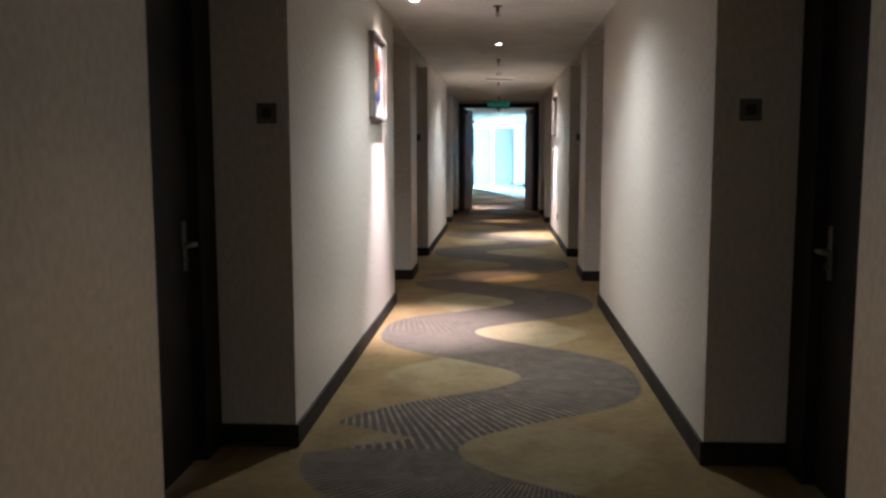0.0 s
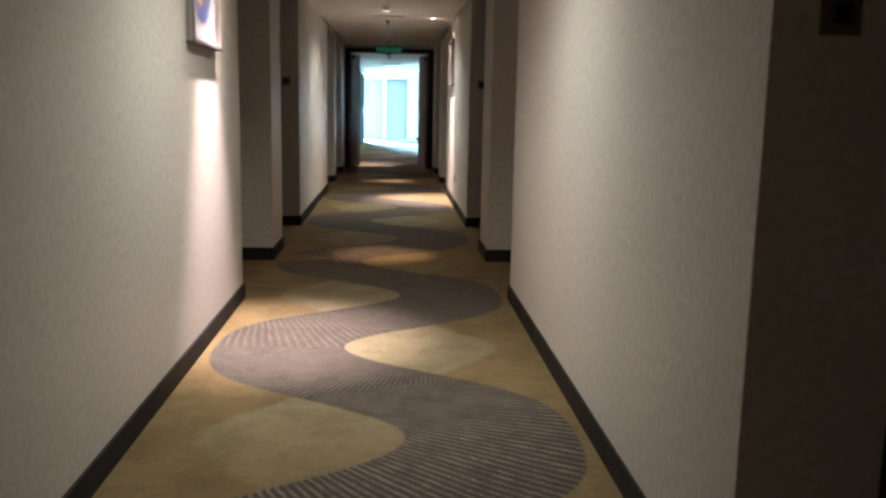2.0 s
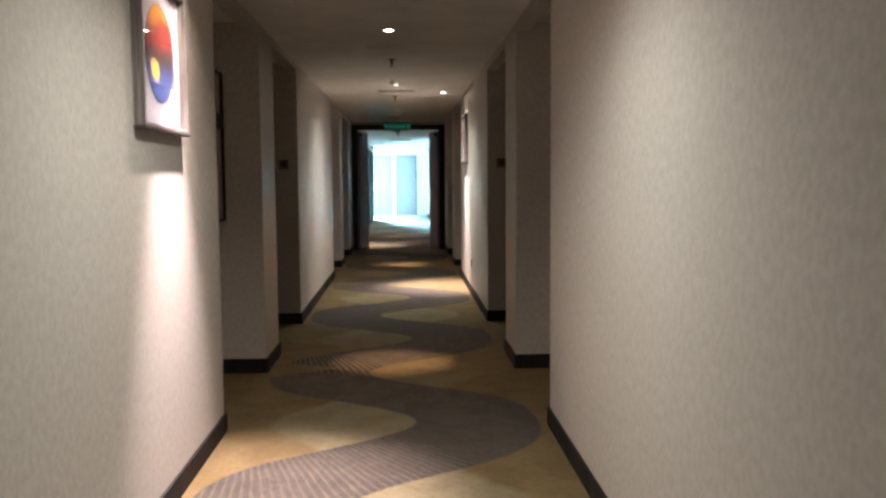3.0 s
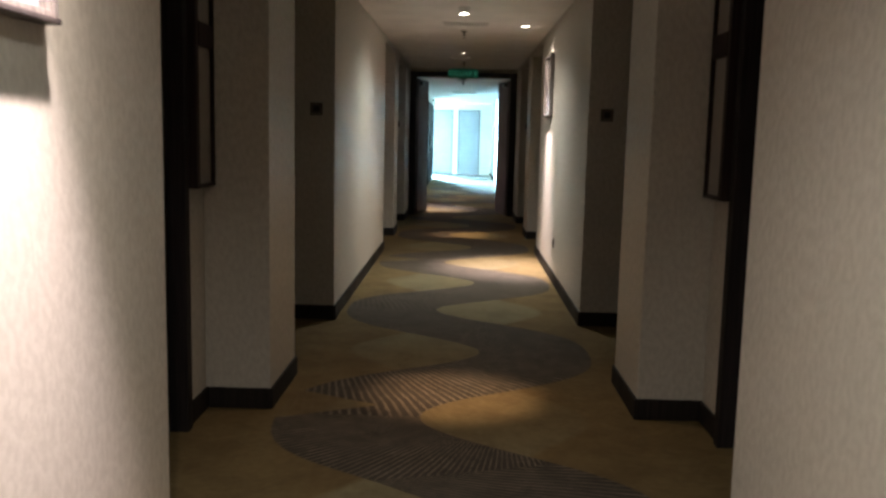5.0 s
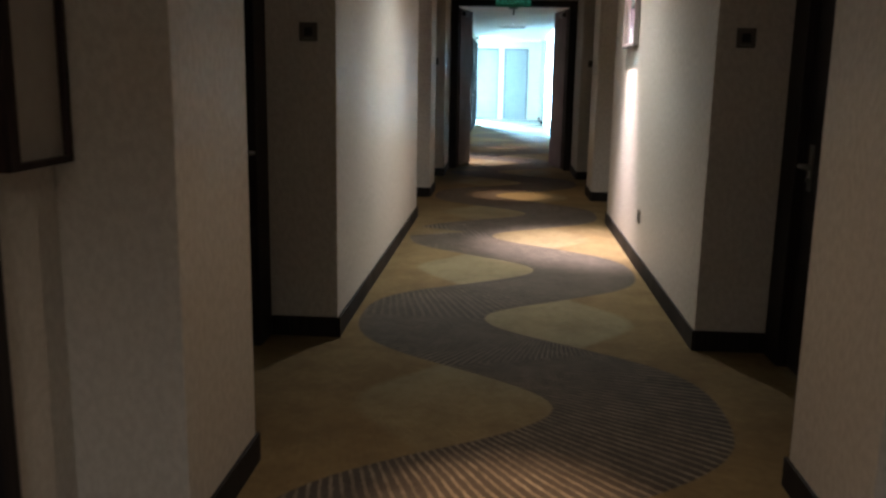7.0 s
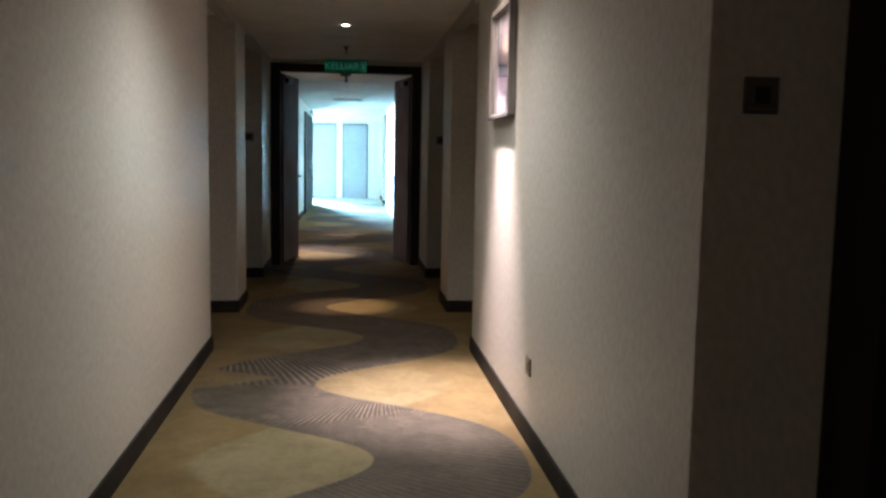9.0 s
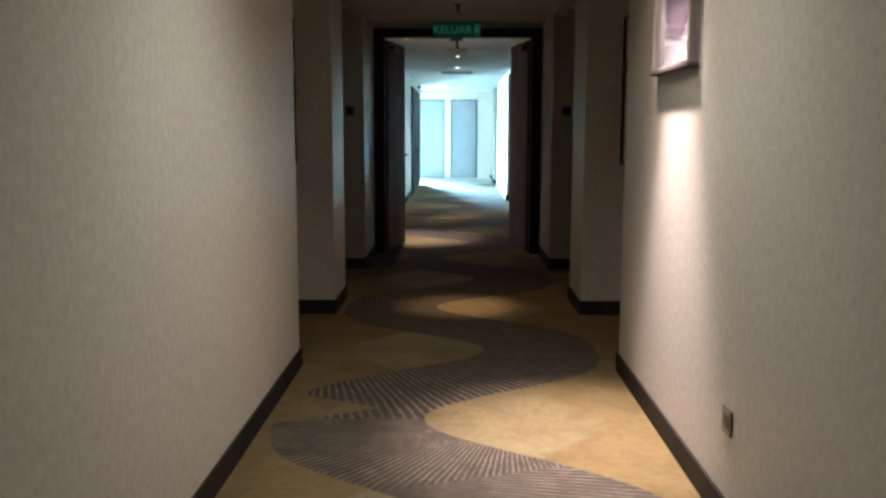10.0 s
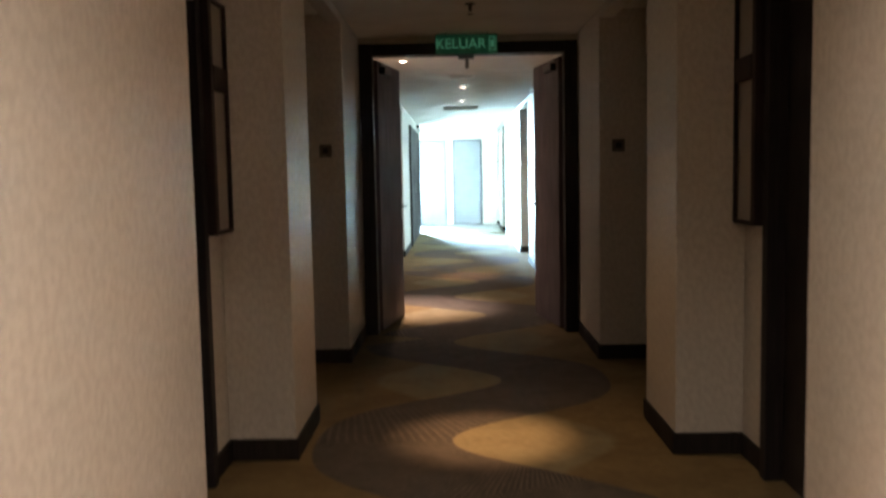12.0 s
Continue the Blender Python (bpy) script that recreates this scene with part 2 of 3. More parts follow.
    ground = g.mix(g.math("MULTIPLY", g.ramp(stripe, 0.3, 0.95), g.math("MULTIPLY", brushed, 0.16)), ground, (0.075, 0.055, 0.028))
    c = g.mix(1.0, g.mix(band, ground, grey), (1.28, 1.27, 1.25), "MULTIPLY")
    smudge = g.noise(g.scaled(p, (1, 1, 0)), 4.5, 6.0, 0.68)
    c = g.mix(g.ramp(smudge, 0.38, 0.68, 0.0, 0.42), c, g.mix(1.0, c, (0.52, 0.50, 0.48), "MULTIPLY"))
    pile = g.noise(p, 420.0, 2.0)
    c = g.mix(g.ramp(pile, 0.25, 0.75, 0.0, 0.30), c, g.mix(1.0, c, (0.6, 0.6, 0.6), "MULTIPLY"))
    g.bump(g.math("ADD", g.math("MULTIPLY", pile, 0.7), g.math("MULTIPLY", wear, 0.8)), 0.5, 0.006)
    return g.end(c, 0.92, 0.0, 0.15)


M_PAPER = wallpaper()
M_CEIL = paint("ceiling_paint", (0.79, 0.77, 0.73))
M_CARPET = carpet()
M_DARK = wood("dark_wood", (0.017, 0.0125, 0.0122), rough=0.55, gloss=0.3)
M_SKIRT = wood("skirting_wood", (0.017, 0.0135, 0.0115), rough=0.6, gloss=0.2)
M_LIGHT_FRAME = wood("reddish_dark_wood", (0.022, 0.0115, 0.0095), rough=0.5, gloss=0.3)
M_FIRE = wood("fire_door_veneer", (0.115, 0.086, 0.094), rough=0.58)
M_LOBBY_DOOR = paint("grey_door_paint", (0.20, 0.21, 0.23), 0.5)
M_LOBBY_FRAME = paint("grey_frame_paint", (0.085, 0.09, 0.10), 0.5)
M_STEEL = metal("brushed_steel", (0.24, 0.235, 0.22), 0.38)
M_BRONZE = plain("bronze_plastic", (0.095, 0.083, 0.070), 0.4)
M_BLACK = plain("black_plastic", (0.012, 0.012, 0.012), 0.3)
M_FRAME = wood("taupe_frame", (0.21, 0.18, 0.165), rough=0.4)
M_LEDGE = wood("dark_taupe_ledge", (0.055, 0.044, 0.042), rough=0.4)
M_MAT = plain("white_mat_board", (0.32, 0.29, 0.32), 0.8, 0.2)
M_GLASS = Graph("picture_glass")
M_GLASS.put(M_GLASS.bsdf.inputs["Transmission Weight"], 1.0)
M_GLASS.put(M_GLASS.bsdf.inputs["IOR"], 1.45)
M_GLASS = M_GLASS.end((1.0, 1.0, 1.0), 0.02)
M_SHADE = plain("cream_panel", (0.32, 0.285, 0.245), 0.55, 0.3)
M_SOCKET = plain("bronze_socket", (0.18, 0.15, 0.115), 0.35)
M_TRIM = plain("white_lamp_trim", (0.7, 0.68, 0.64), 0.4)
M_LAMP = glow("lamp_lens", (1.0, 0.9, 0.74), 14.0)
M_SIGN = glow("green_sign", (0.005, 0.09, 0.045), 0.03)
M_SIGN_PALE = glow("pale_green_letters", (0.06, 0.34, 0.21), 0.07)


def painted_disc(name, sky, warm, dark, low, fleck, bloom):
    """A round abstract painting: two warm tones above, a dark band across, one cool tone below, with flecks and one pale bloom."""
    g = Graph(name)
    p = g.place()
    x, y, z = g.split(p)
    n = g.noise(p, 7.0, 5.0, 0.62)
    h = g.math("ADD", g.math("MULTIPLY", g.math("SUBTRACT", z, 1.83), 5.0), g.math("MULTIPLY", g.math("SUBTRACT", n, 0.5), 1.3))
    tone = g.noise(p, 22.0, 4.0, 0.65)
    c = g.mix(g.ramp(h, -0.42, -0.12), g.mix(tone, low, tuple(1.8 * k for k in low)), dark)
    c = g.mix(g.ramp(h, 0.02, 0.22), c, g.mix(tone, warm, tuple(0.5 * k for k in warm)))
    c = g.mix(g.ramp(h, 0.48, 0.68), c, sky)
    f = g.noise(g.scaled(p, (1, 1, 1.6)), 12.0, 2.0)
    c = g.mix(g.ramp(f, 0.70, 0.73), c, fleck)
    by = g.math("MULTIPLY", g.math("SUBTRACT", y, bloom[0]), 0.8)
    bz = g.math("SUBTRACT", z, bloom[1])
    far = g.math("SQRT", g.math("ADD", g.math("MULTIPLY", by, by), g.math("MULTIPLY", bz, bz)))
    far = g.math("ADD", far, g.math("MULTIPLY", g.math("SUBTRACT", n, 0.5), 0.11))
    c = g.mix(g.ramp(far, 0.030, 0.055, 1.0, 0.0), c, tuple(min(1.0, 1.5 * k) for k in fleck))
    c = g.mix(g.ramp(far, 0.004, 0.012, 1.0, 0.0), c, warm)
    c = g.mix(g.ramp(g.noise(p, 30.0, 2.0), 0.75, 0.77), c, (0.60, 0.58, 0.56))
    g.bump(tone, 0.3, 0.002)
    return g.end(c, 0.5, 0.0, 0.4)


M_DISC = {-1: painted_disc("red_blue_painting", (0.42, 0.17, 0.02), (0.27, 0.02, 0.012), (0.035, 0.018, 0.018), (0.022, 0.038, 0.135), (0.48, 0.26, 0.04), (8.07, 1.76)),
          1: painted_disc("mauve_grey_painting", (0.30, 0.25, 0.27), (0.20, 0.145, 0.145), (0.04, 0.03, 0.045), (0.10, 0.07, 0.10), (0.34, 0.25, 0.21), (15.25, 1.90))}

# ---- floor and ceiling ----
bm = bmesh.new()
box(bm, -T, T, -2.0, CORNER, -0.05, 0)
tagged(part("floor", bm, M_CARPET), "patterned gold and grey wool carpet along the corridor", "carpet", kind="structure")

bm = bmesh.new()
box(bm, -T, T, -2.0, CORNER, H, H + 0.12)
box(bm, -6.2, T, CORNER, END + 0.15, H, H + 0.12)
tagged(part("ceiling", bm, M_CEIL), "matt off-white plaster ceiling with lowered door recesses", "ceiling", kind="structure")


def wall(name, x0, x1, y0, y1, z0=0.0, z1=H, material=M_PAPER, label="beige woven-texture wallpaper on a corridor wall"):
    return tagged(slab(name, material, x0, x1, y0, y1, z0, z1, bevel=0.003), label, "wall", kind="structure")


def skirting(x0, x1, y0, y1):
    ob = slab("baseboard", M_SKIRT, x0, x1, y0, y1, 0.0, SKIRT, bevel=0.003)
    tagged(ob, "dark stained wooden skirting board along the wall", "baseboard", kind="structure")


for s in (-1, 1):
    for k, ((a0, a1), (b0, b1)) in enumerate(zip(WALLS[s], WALLS[s][1:])):
        p0, p1 = PILLARS[s][k]
        for n, (a, b) in enumerate(((a1, p0), (p1, b0))):
            wall("wall_header_%s_%d" % ("left" if s < 0 else "right", 2 * k + n + 1), s * (face(a) + 0.001), s * (face(a) + 0.10), a + 0.001, b - 0.001, SOFFIT, H - 0.001,
                 label="beige papered header over a door recess")

B = 0.013  # thickness of the skirting
SET = 0.028  # how far the doors past each pair of pillars stand behind the paper
SIDES = {-1: "left", 1: "right"}
count = 0
for s in (-1, 1):
    for y0, y1 in WALLS[s]:
        count += 1
        w = face(y0)
        wall("wall_%s_%d" % (SIDES[s], count), s * w, s * T, y0, y1)
        if y0 < FIRE < y1:
            skirting(s * (w - B), s * w, y0 - B, FIRE - 0.014)
            skirting(s * (w - B), s * w, FIRE + 0.16, y1 + B)
        else:
            skirting(s * (w - B), s * w, y0 - B, min(y1 + B, 29.55 if s < 0 else END - 0.02))
        skirting(s * (w + 0.001), s * (R + SET - 0.002), y0 - B, y0)
        if y1 < CORNER - 0.1:
            skirting(s * (w + 0.001), s * (R - 0.035), y1, y1 + B)
    for y0, y1 in PILLARS[s]:
        count += 1
        w = face(y0)
        wall("wall_%s_%d" % (SIDES[s], count), s * w, s * T, y0, y1, 0, H - 0.001)
        skirting(s * (w - B), s * w, y0 - B, y1 + B)
        skirting(s * (w + 0.001), s * (R - B - 0.001), y0 - B, y0)
        skirting(s * (w + 0.001), s * (R - B - 0.001), y1, y1 + B)


# lobby floor: the glare of daylight is put into its pale colour
bm = bmesh.new()
box(bm, -6.2, T, CORNER, END + 0.15, -0.05, 0)
tagged(part("floor_lobby", bm, paint("daylight_paled_floor", (0.52, 0.52, 0.50), 0.45)), "lobby floor, coloured pale in place of strong daylight on it", "floor", kind="structure")

# ---- room doors in the recesses ----
DOOR_W, DOOR_H, ARCH = 0.92, 2.01, 0.062
STILE = 0.20  # the broad jamb on the lock side of the set-back doors
door_count = 0


def handle_set(parent, s, x, y, toward):
    """Long steel plate with a lever and a lock cylinder; the lever points along y by toward."""
    slab("handle_plate", M_STEEL, s * x, s * (x - 0.010), y - 0.019, y + 0.019, 0.82, 1.02, parent, "brushed steel back plate", 0.003)
    bm = bmesh.new()
    tube(bm, Matrix.Translation((s * (x - 0.032), y, 0.928)) @ Matrix.Rotation(radians(90), 4, "Y"), 0.010, 0.010, 0.046, 14)
    tube(bm, Matrix.Translation((s * (x - 0.052), y + toward * 0.055, 0.928)) @ Matrix.Rotation(radians(90), 4, "X"), 0.0085, 0.0085, 0.125, 14)
    part("lever", bm, M_STEEL, parent, "brushed steel lever handle", True)
    bm = bmesh.new()
    tube(bm, Matrix.Translation((s * (x - 0.014), y, 0.868)) @ Matrix.Rotation(radians(90), 4, "Y"), 0.010, 0.009, 0.012, 14)
    part("lock_cylinder", bm, M_STEEL, parent)


def room_door(s, f0, f1, handle_far, setback=0.0):
    """A dark flush door in a frame that spans f0 to f1 along the recess back, set back behind the paper."""
    global door_count
    door_count += 1
    top = thing("door_%d" % door_count, (s * R, (f0 + f1) / 2, 0), "closed dark-stained flush wooden room door in a dark frame", "door",
                "room doors along the corridor", "structure")
    wide = STILE if handle_far else ARCH
    for a, b in ((f0, f0 + ARCH), (f1 - wide, f1)):
        slab("door_jamb", M_DARK, s * (R - 0.028 + 2 * setback), s * (T - 0.01), a, b, 0, DOOR_H + ARCH, top, "", 0.003)
    slab("door_head", M_DARK, s * (R - 0.026 + 2 * setback), s * (T - 0.01), f0 + ARCH + 0.001, f1 - wide - 0.001, DOOR_H, DOOR_H + ARCH - 0.001, top, "", 0.003)
    leaf = slab("door_leaf", M_DARK, s * (R + 0.045 + setback), s * (R + 0.09 + setback), f0 + ARCH + 0.003, f1 - wide - 0.003, 0.008, DOOR_H - 0.003, top, "dark wood veneer leaf", 0.002)
    y = f1 - wide - 0.075 if handle_far else f0 + ARCH + 0.075
    handle_set(leaf, s, R + 0.045 + setback, y, -1 if handle_far else 1)
    return top


FW = DOOR_W + 2 * ARCH
wall_no = 40


def back_wall(s, r0, r1, f0, f1):
    """The back of a recess from r0 to r1 with a door frame from f0 to f1."""
    global wall_no
    for a, b in ((r0, f0), (f1, r1)):
        if b - a > 0.02:
            wall_no += 1
            wall("wall_%s_%d" % (SIDES[s], wall_no), s * R, s * T, a + 0.002, b - 0.001, 0, H - 0.001)
            skirting(s * (R - B), s * R, a + B + 0.001, b - 0.001)
    wall_no += 1
    wall("wall_%s_%d" % (SIDES[s], wall_no), s * R, s * T, f0 + 0.001, f1 - 0.001, DOOR_H + ARCH + 0.001, H - 0.001)


def wall_panel(s, y0, y1):
    """Tall wall light beside a door: dark box frame, recessed cream face, dark band across it, not lit."""
    top = thing("wall_light", (s * R, (y0 + y1) / 2, 1.06), "unlit tall wall light with cream panel in dark wooden frame", "wall light", "wall lights beside the doors")
    z0, z1 = 1.06, 2.05
    f, n, out = 0.016, 0.045, 0.062
    slab("back_box", M_LIGHT_FRAME, s * R, s * (R - 0.034), y0 + 0.004, y1 - 0.004, z0 + 0.004, z1 - 0.004, top)
    panel = slab("panel", M_SHADE, s * (R - 0.0345), s * (R - 0.044), y0 + n, y1 - f, z0 + f, z1 - f, top, "cream fabric panel")
    for a, b in ((y0, y0 + n), (y1 - f, y1)):
        slab("frame_side", M_LIGHT_FRAME, s * (R - 0.002), s * (R - out), a, b, z0, z1, top, "", 0.003)
    for a, b in ((z0, z0 + f), (z1 - f, z1)):
        slab("frame_rail", M_LIGHT_FRAME, s * (R - 0.002), s * (R - out + 0.001), y0 + n, y1 - f, a, b, top, "", 0.002)
    slab("cross_band", M_LIGHT_FRAME, s * (R - 0.0445), s * (R - out - 0.002), y0 + n, y1 - f, 1.67, 1.77, panel, "dark band across the panel", 0.002)


def number_plate(x, y, z):
    """Small square dark plate with a raised middle on the wall that faces up the corridor."""
    top = thing("bell_plate", (x, y, z), "small square dark bronze bell plate on the wall", "bell plate", "bell plates beside the doors")
    plate = slab("plate", M_BRONZE, x - 0.043, x + 0.043, y - 0.010, y, z - 0.043, z + 0.043, top, "", 0.003)
    slab("button", M_BLACK, x - 0.020, x + 0.020, y - 0.015, y - 0.0101, z - 0.020, z + 0.020, plate, "glossy black push button", 0.002)
    slab("light_strip", M_STEEL, x - 0.030, x + 0.030, y - 0.0125, y - 0.0101, z - 0.034, z - 0.029, plate)


for s in (-1, 1):
    for k, (p0, p1) in enumerate(PILLARS[s]):
        r0, r1 = WALLS[s][k][1], WALLS[s][k + 1][0]
        e = p0 - (0.30 if p0 < BEYOND else 0.12)
        room_door(s, e - FW, e, False)
        back_wall(s, r0, p0, e - FW, e)
        e = r1 - 0.001
        f = max(e - FW - STILE + ARCH, p1 + 0.02)
        room_door(s, f, e, True, SET)
        back_wall(s, p1, r1, f, e)
        if k in (1, 2):
            wall_panel(s, p0 - 0.297, p0 - 0.022)
        if k < 3:
            number_plate({-1: -0.968, 1: 1.012}[s] if k == 0 else s * 0.998, r1, 1.460 if k == 0 else 1.473)

# ---- fire door ----
tagged(slab("wall_over_fire_door", M_PAPER, -W + 0.001, W - 0.001, FIRE, FIRE + 0.15, 2.342, H - 0.001), "beige papered wall over the fire door", "wall", kind="structure")
fire = thing("door_fire", (0, FIRE, 0), "dark wooden double fire door standing open in a dark frame", "fire door", kind="structure")
for s in (-1, 1):
    slab("door_jamb", M_DARK, s * (W - 0.001), s * (W - 0.105), FIRE - 0.012, FIRE + 0.158, 0, 2.34, fire, "", 0.004)
slab("door_head", M_DARK, -(W - 0.106), W - 0.106, FIRE - 0.010, FIRE + 0.156, 2.25, 2.339, fire, "", 0.004)
for s in (-1, 1):
    bm = bmesh.new()
    box(bm, 0, 0.045, 0, 0.775, 0.008, 2.235, 0.003)
    bm.transform(Matrix.Translation((s * (W - 0.088), FIRE + 0.16, 0)) @ Matrix.Rotation(radians(s * 10), 4, "Z") @ Matrix.Diagonal((-s, 1, 1, 1)))
    leaf = part("door_leaf", bm, M_FIRE, fire, "dark reddish veneer leaf, open")
    turn = Matrix.Translation((s * (W - 0.088), FIRE + 0.16, 0)) @ Matrix.Rotation(radians(s * 10), 4, "Z") @ Matrix.Diagonal((-s, 1, 1, 1))
    bm = bmesh.new()
    box(bm, 0.046, 0.056, 0.69, 0.73, 0.92, 1.12, 0.002)
    tube(bm, Matrix.Translation((0.075, 0.71, 1.02)) @ Matrix.Rotation(radians(90), 4, "Y"), 0.010, 0.010, 0.045, 12)
    tube(bm, Matrix.Translation((0.095, 0.655, 1.02)) @ Matrix.Rotation(radians(90), 4, "X"), 0.009, 0.009, 0.125, 12)
    bm.transform(turn)
    part("lever", bm, M_STEEL, leaf, "steel lever handle")
    bm = bmesh.new()
    box(bm, 0.046, 0.095, 0.06, 0.30, 2.13, 2.19, 0.006)
    box(bm, 0.060, 0.078, 0.0, 0.18, 2.195, 2.215, 0.003)
    bm.transform(turn)
    part("door_closer", bm, M_BLACK, leaf, "dark metal door closer")
bm = bmesh.new()
box(bm, -0.075, 0.05, FIRE + 0.02, FIRE + 0.09, 2.215, 2.249, 0.006)
box(bm, -0.02, 0.01, FIRE + 0.04, FIRE + 0.07, 2.14, 2.216, 0.005)
part("door_catch", bm, M_STEEL, fire, "steel catch under the frame head")

sign = thing("exit_sign", (-0.01, FIRE - 0.15, 2.23), "green hanging exit sign with pale green letters", "exit sign")
plate = slab("sign_plate", M_SIGN, -0.25, 0.23, FIRE - 0.158, FIRE - 0.142, 2.228, 2.378, sign, "", 0.003)
for a in (-0.17, 0.15):
    bm = bmesh.new()
    tube(bm, Matrix.Translation((a, FIRE - 0.15, (2.378 + H) / 2)), 0.006, 0.006, H - 2.378, 10)
    part("hanger", bm, M_STEEL, sign)
curve = bpy.data.curves.new("letters", "FONT")
curve.body, curve.size, curve.extrude = "KELUAR", 0.108, 0.001
curve.align_x, curve.align_y = "CENTER", "CENTER"
letters = new("letters", curve)
curve.materials.append(M_SIGN_PALE)
letters.matrix_world = pose(-0.055, FIRE - 0.1592, 2.303, 90, 0, 0)
bm = bmesh.new()
box(bm, 0.165, 0.215, FIRE - 0.1592, FIRE - 0.1582, 2.250, 2.256)
box(bm, 0.165, 0.215, FIRE - 0.1592, FIRE - 0.1582, 2.350, 2.356)
box(bm, 0.165, 0.171, FIRE - 0.1592, FIRE - 0.1582, 2.257, 2.349)
box(bm, 0.209, 0.215, FIRE - 0.1592, FIRE - 0.1582, 2.257, 2.349)
box(bm, 0.180, 0.200, FIRE - 0.1592, FIRE - 0.1582, 2.28, 2.33)
part("door_mark", bm, M_SIGN_PALE, plate)
letters.parent = plate


# ---- pictures ----
def picture(s, y, width, label, part_label):
    z0, z1 = 1.535, 2.115
    x = s * W
    h = width / 2
    top = thing("framed_picture", (x, y, z0), label, "picture", "pictures on the corridor walls")
    f = 0.024
    for a, b in ((y - h, y - h + f), (y + h - f, y + h)):
        slab("frame_side", M_FRAME, x - s * 0.001, x - s * 0.040, a, b, z0, z1, top, "", 0.002)
    slab("frame_top", M_FRAME, x - s * 0.001, x - s * 0.0395, y - h + f, y + h - f, z1 - f, z1, top, "", 0.002)
    slab("frame_ledge", M_LEDGE, x - s * 0.001, x - s * 0.044, y - h - 0.008, y + h + 0.008, z0 - 0.014, z0 - 0.0005, top, "", 0.003)
    slab("frame_bottom", M_FRAME, x - s * 0.001, x - s * 0.0395, y - h + f, y + h - f, z0, z0 + 0.012, top, "", 0.001)
    mat = slab("mat_board", M_MAT, x - s * 0.002, x - s * 0.010, y - h + f, y + h - f, z0 + 0.012, z1 - f, top, "white mat board")
    bm = bmesh.new()
    tube(bm, Matrix.Translation((x - s * 0.0117, y, 1.83)) @ Matrix.Rotation(radians(90), 4, "Y"), 0.19, 0.19, 0.003, 48)
    part("painted_disc", bm, M_DISC[s], mat, part_label)
    pane = slab("glass", M_GLASS, x - s * 0.0142, x - s * 0.0152, y - h + f + 0.001, y + h - f - 0.001, z0 + 0.013, z1 - f - 0.001, top, "clear picture glass")
    pane.visible_shadow = False


picture(-1, 8.14, 0.64, "framed round painting in red, yellow and blue on white mat", "round painting in red, yellow and blue")
picture(1, 15.32, 0.60, "framed round painting in mauve and grey on white mat", "round painting in mauve and grey")


# ---- ceiling fittings ----
def downlight(x, y, r, label):
    top = thing("downlight", (x, y, H), label, "downlight", "downlights in the corridor ceiling")
    bm = bmesh.new()
    m = Matrix.Translation((x, y, H))
    ring(bm, m, [(r * 1.35, -0.0005), (r * 1.33, -0.005), (r * 1.05, -0.007), (r, -0.003), (r * 0.97, -0.001)])
    part("trim_ring", bm, M_TRIM, top, "", True)
    bm = bmesh.new()
    ring(bm, m, [(r * 0.96, -0.0015), (r * 0.5, -0.004), (0.002, -0.005)])
    part("lens", bm, M_LAMP, top, "glowing warm lens", True)


for y in PILLAR_LAMPS:
    downlight(0, y, 0.035, "small lit recessed ceiling downlight over the door recess")
for y in WIDE_LAMPS:
    downlight(0, y, 0.045, "lit recessed ceiling downlight in the corridor")
for s, y, *_ in PICTURE_LAMPS:
    downlight(s * (W - 0.27), y, 0.035, "lit recessed ceiling spotlight beside the wall")


def sprinkler(y):
    top = thing("sprinkler", (0, y, H), "small hanging metal fire sprinkler on the ceiling", "sprinkler", "ceiling sprinklers")
    m = Matrix.Translation((0, y, H))
    bm = bmesh.new()
    ring(bm, m, [(0.036, 0.0), (0.035, -0.005), (0.014, -0.010), (0.012, -0.04), (0.007, -0.052), (0.001, -0.053)], 18)
    part("body", bm, M_BRONZE, top, "", True)
    bm = bmesh.new()
    ring(bm, m, [(0.001, -0.066), (0.022, -0.068), (0.022, -0.071), (0.001, -0.072)], 16)
    for a in (-1, 1):
        box(bm, a * 0.008, a * 0.011, y - 0.002, y + 0.002, H - 0.067, H - 0.050)
    part("deflector", bm, M_BRONZE, top)


for y in (8.6, 12.4, 15.8, 19.6):
    sprinkler(y)


def smoke_detector(y):
    top = thing("smoke_detector", (0.0, y, H), "round pale plastic smoke detector on the ceiling", "smoke detector", "ceiling smoke detectors")
    m = Matrix.Translation((0.0, y, H))
    bm = bmesh.new()
    ring(bm, m, [(0.055, 0.0), (0.055, -0.012), (0.050, -0.016)], 28)
    part("base", bm, M_TRIM, top, "", True)
    bm = bmesh.new()
    ring(bm, m, [(0.048, -0.0162), (0.046, -0.030), (0.030, -0.046), (0.001, -0.050)], 28)
    part("cover", bm, M_TRIM, top, "", True)


for y in (6.9, 14.1):
    smoke_detector(y)


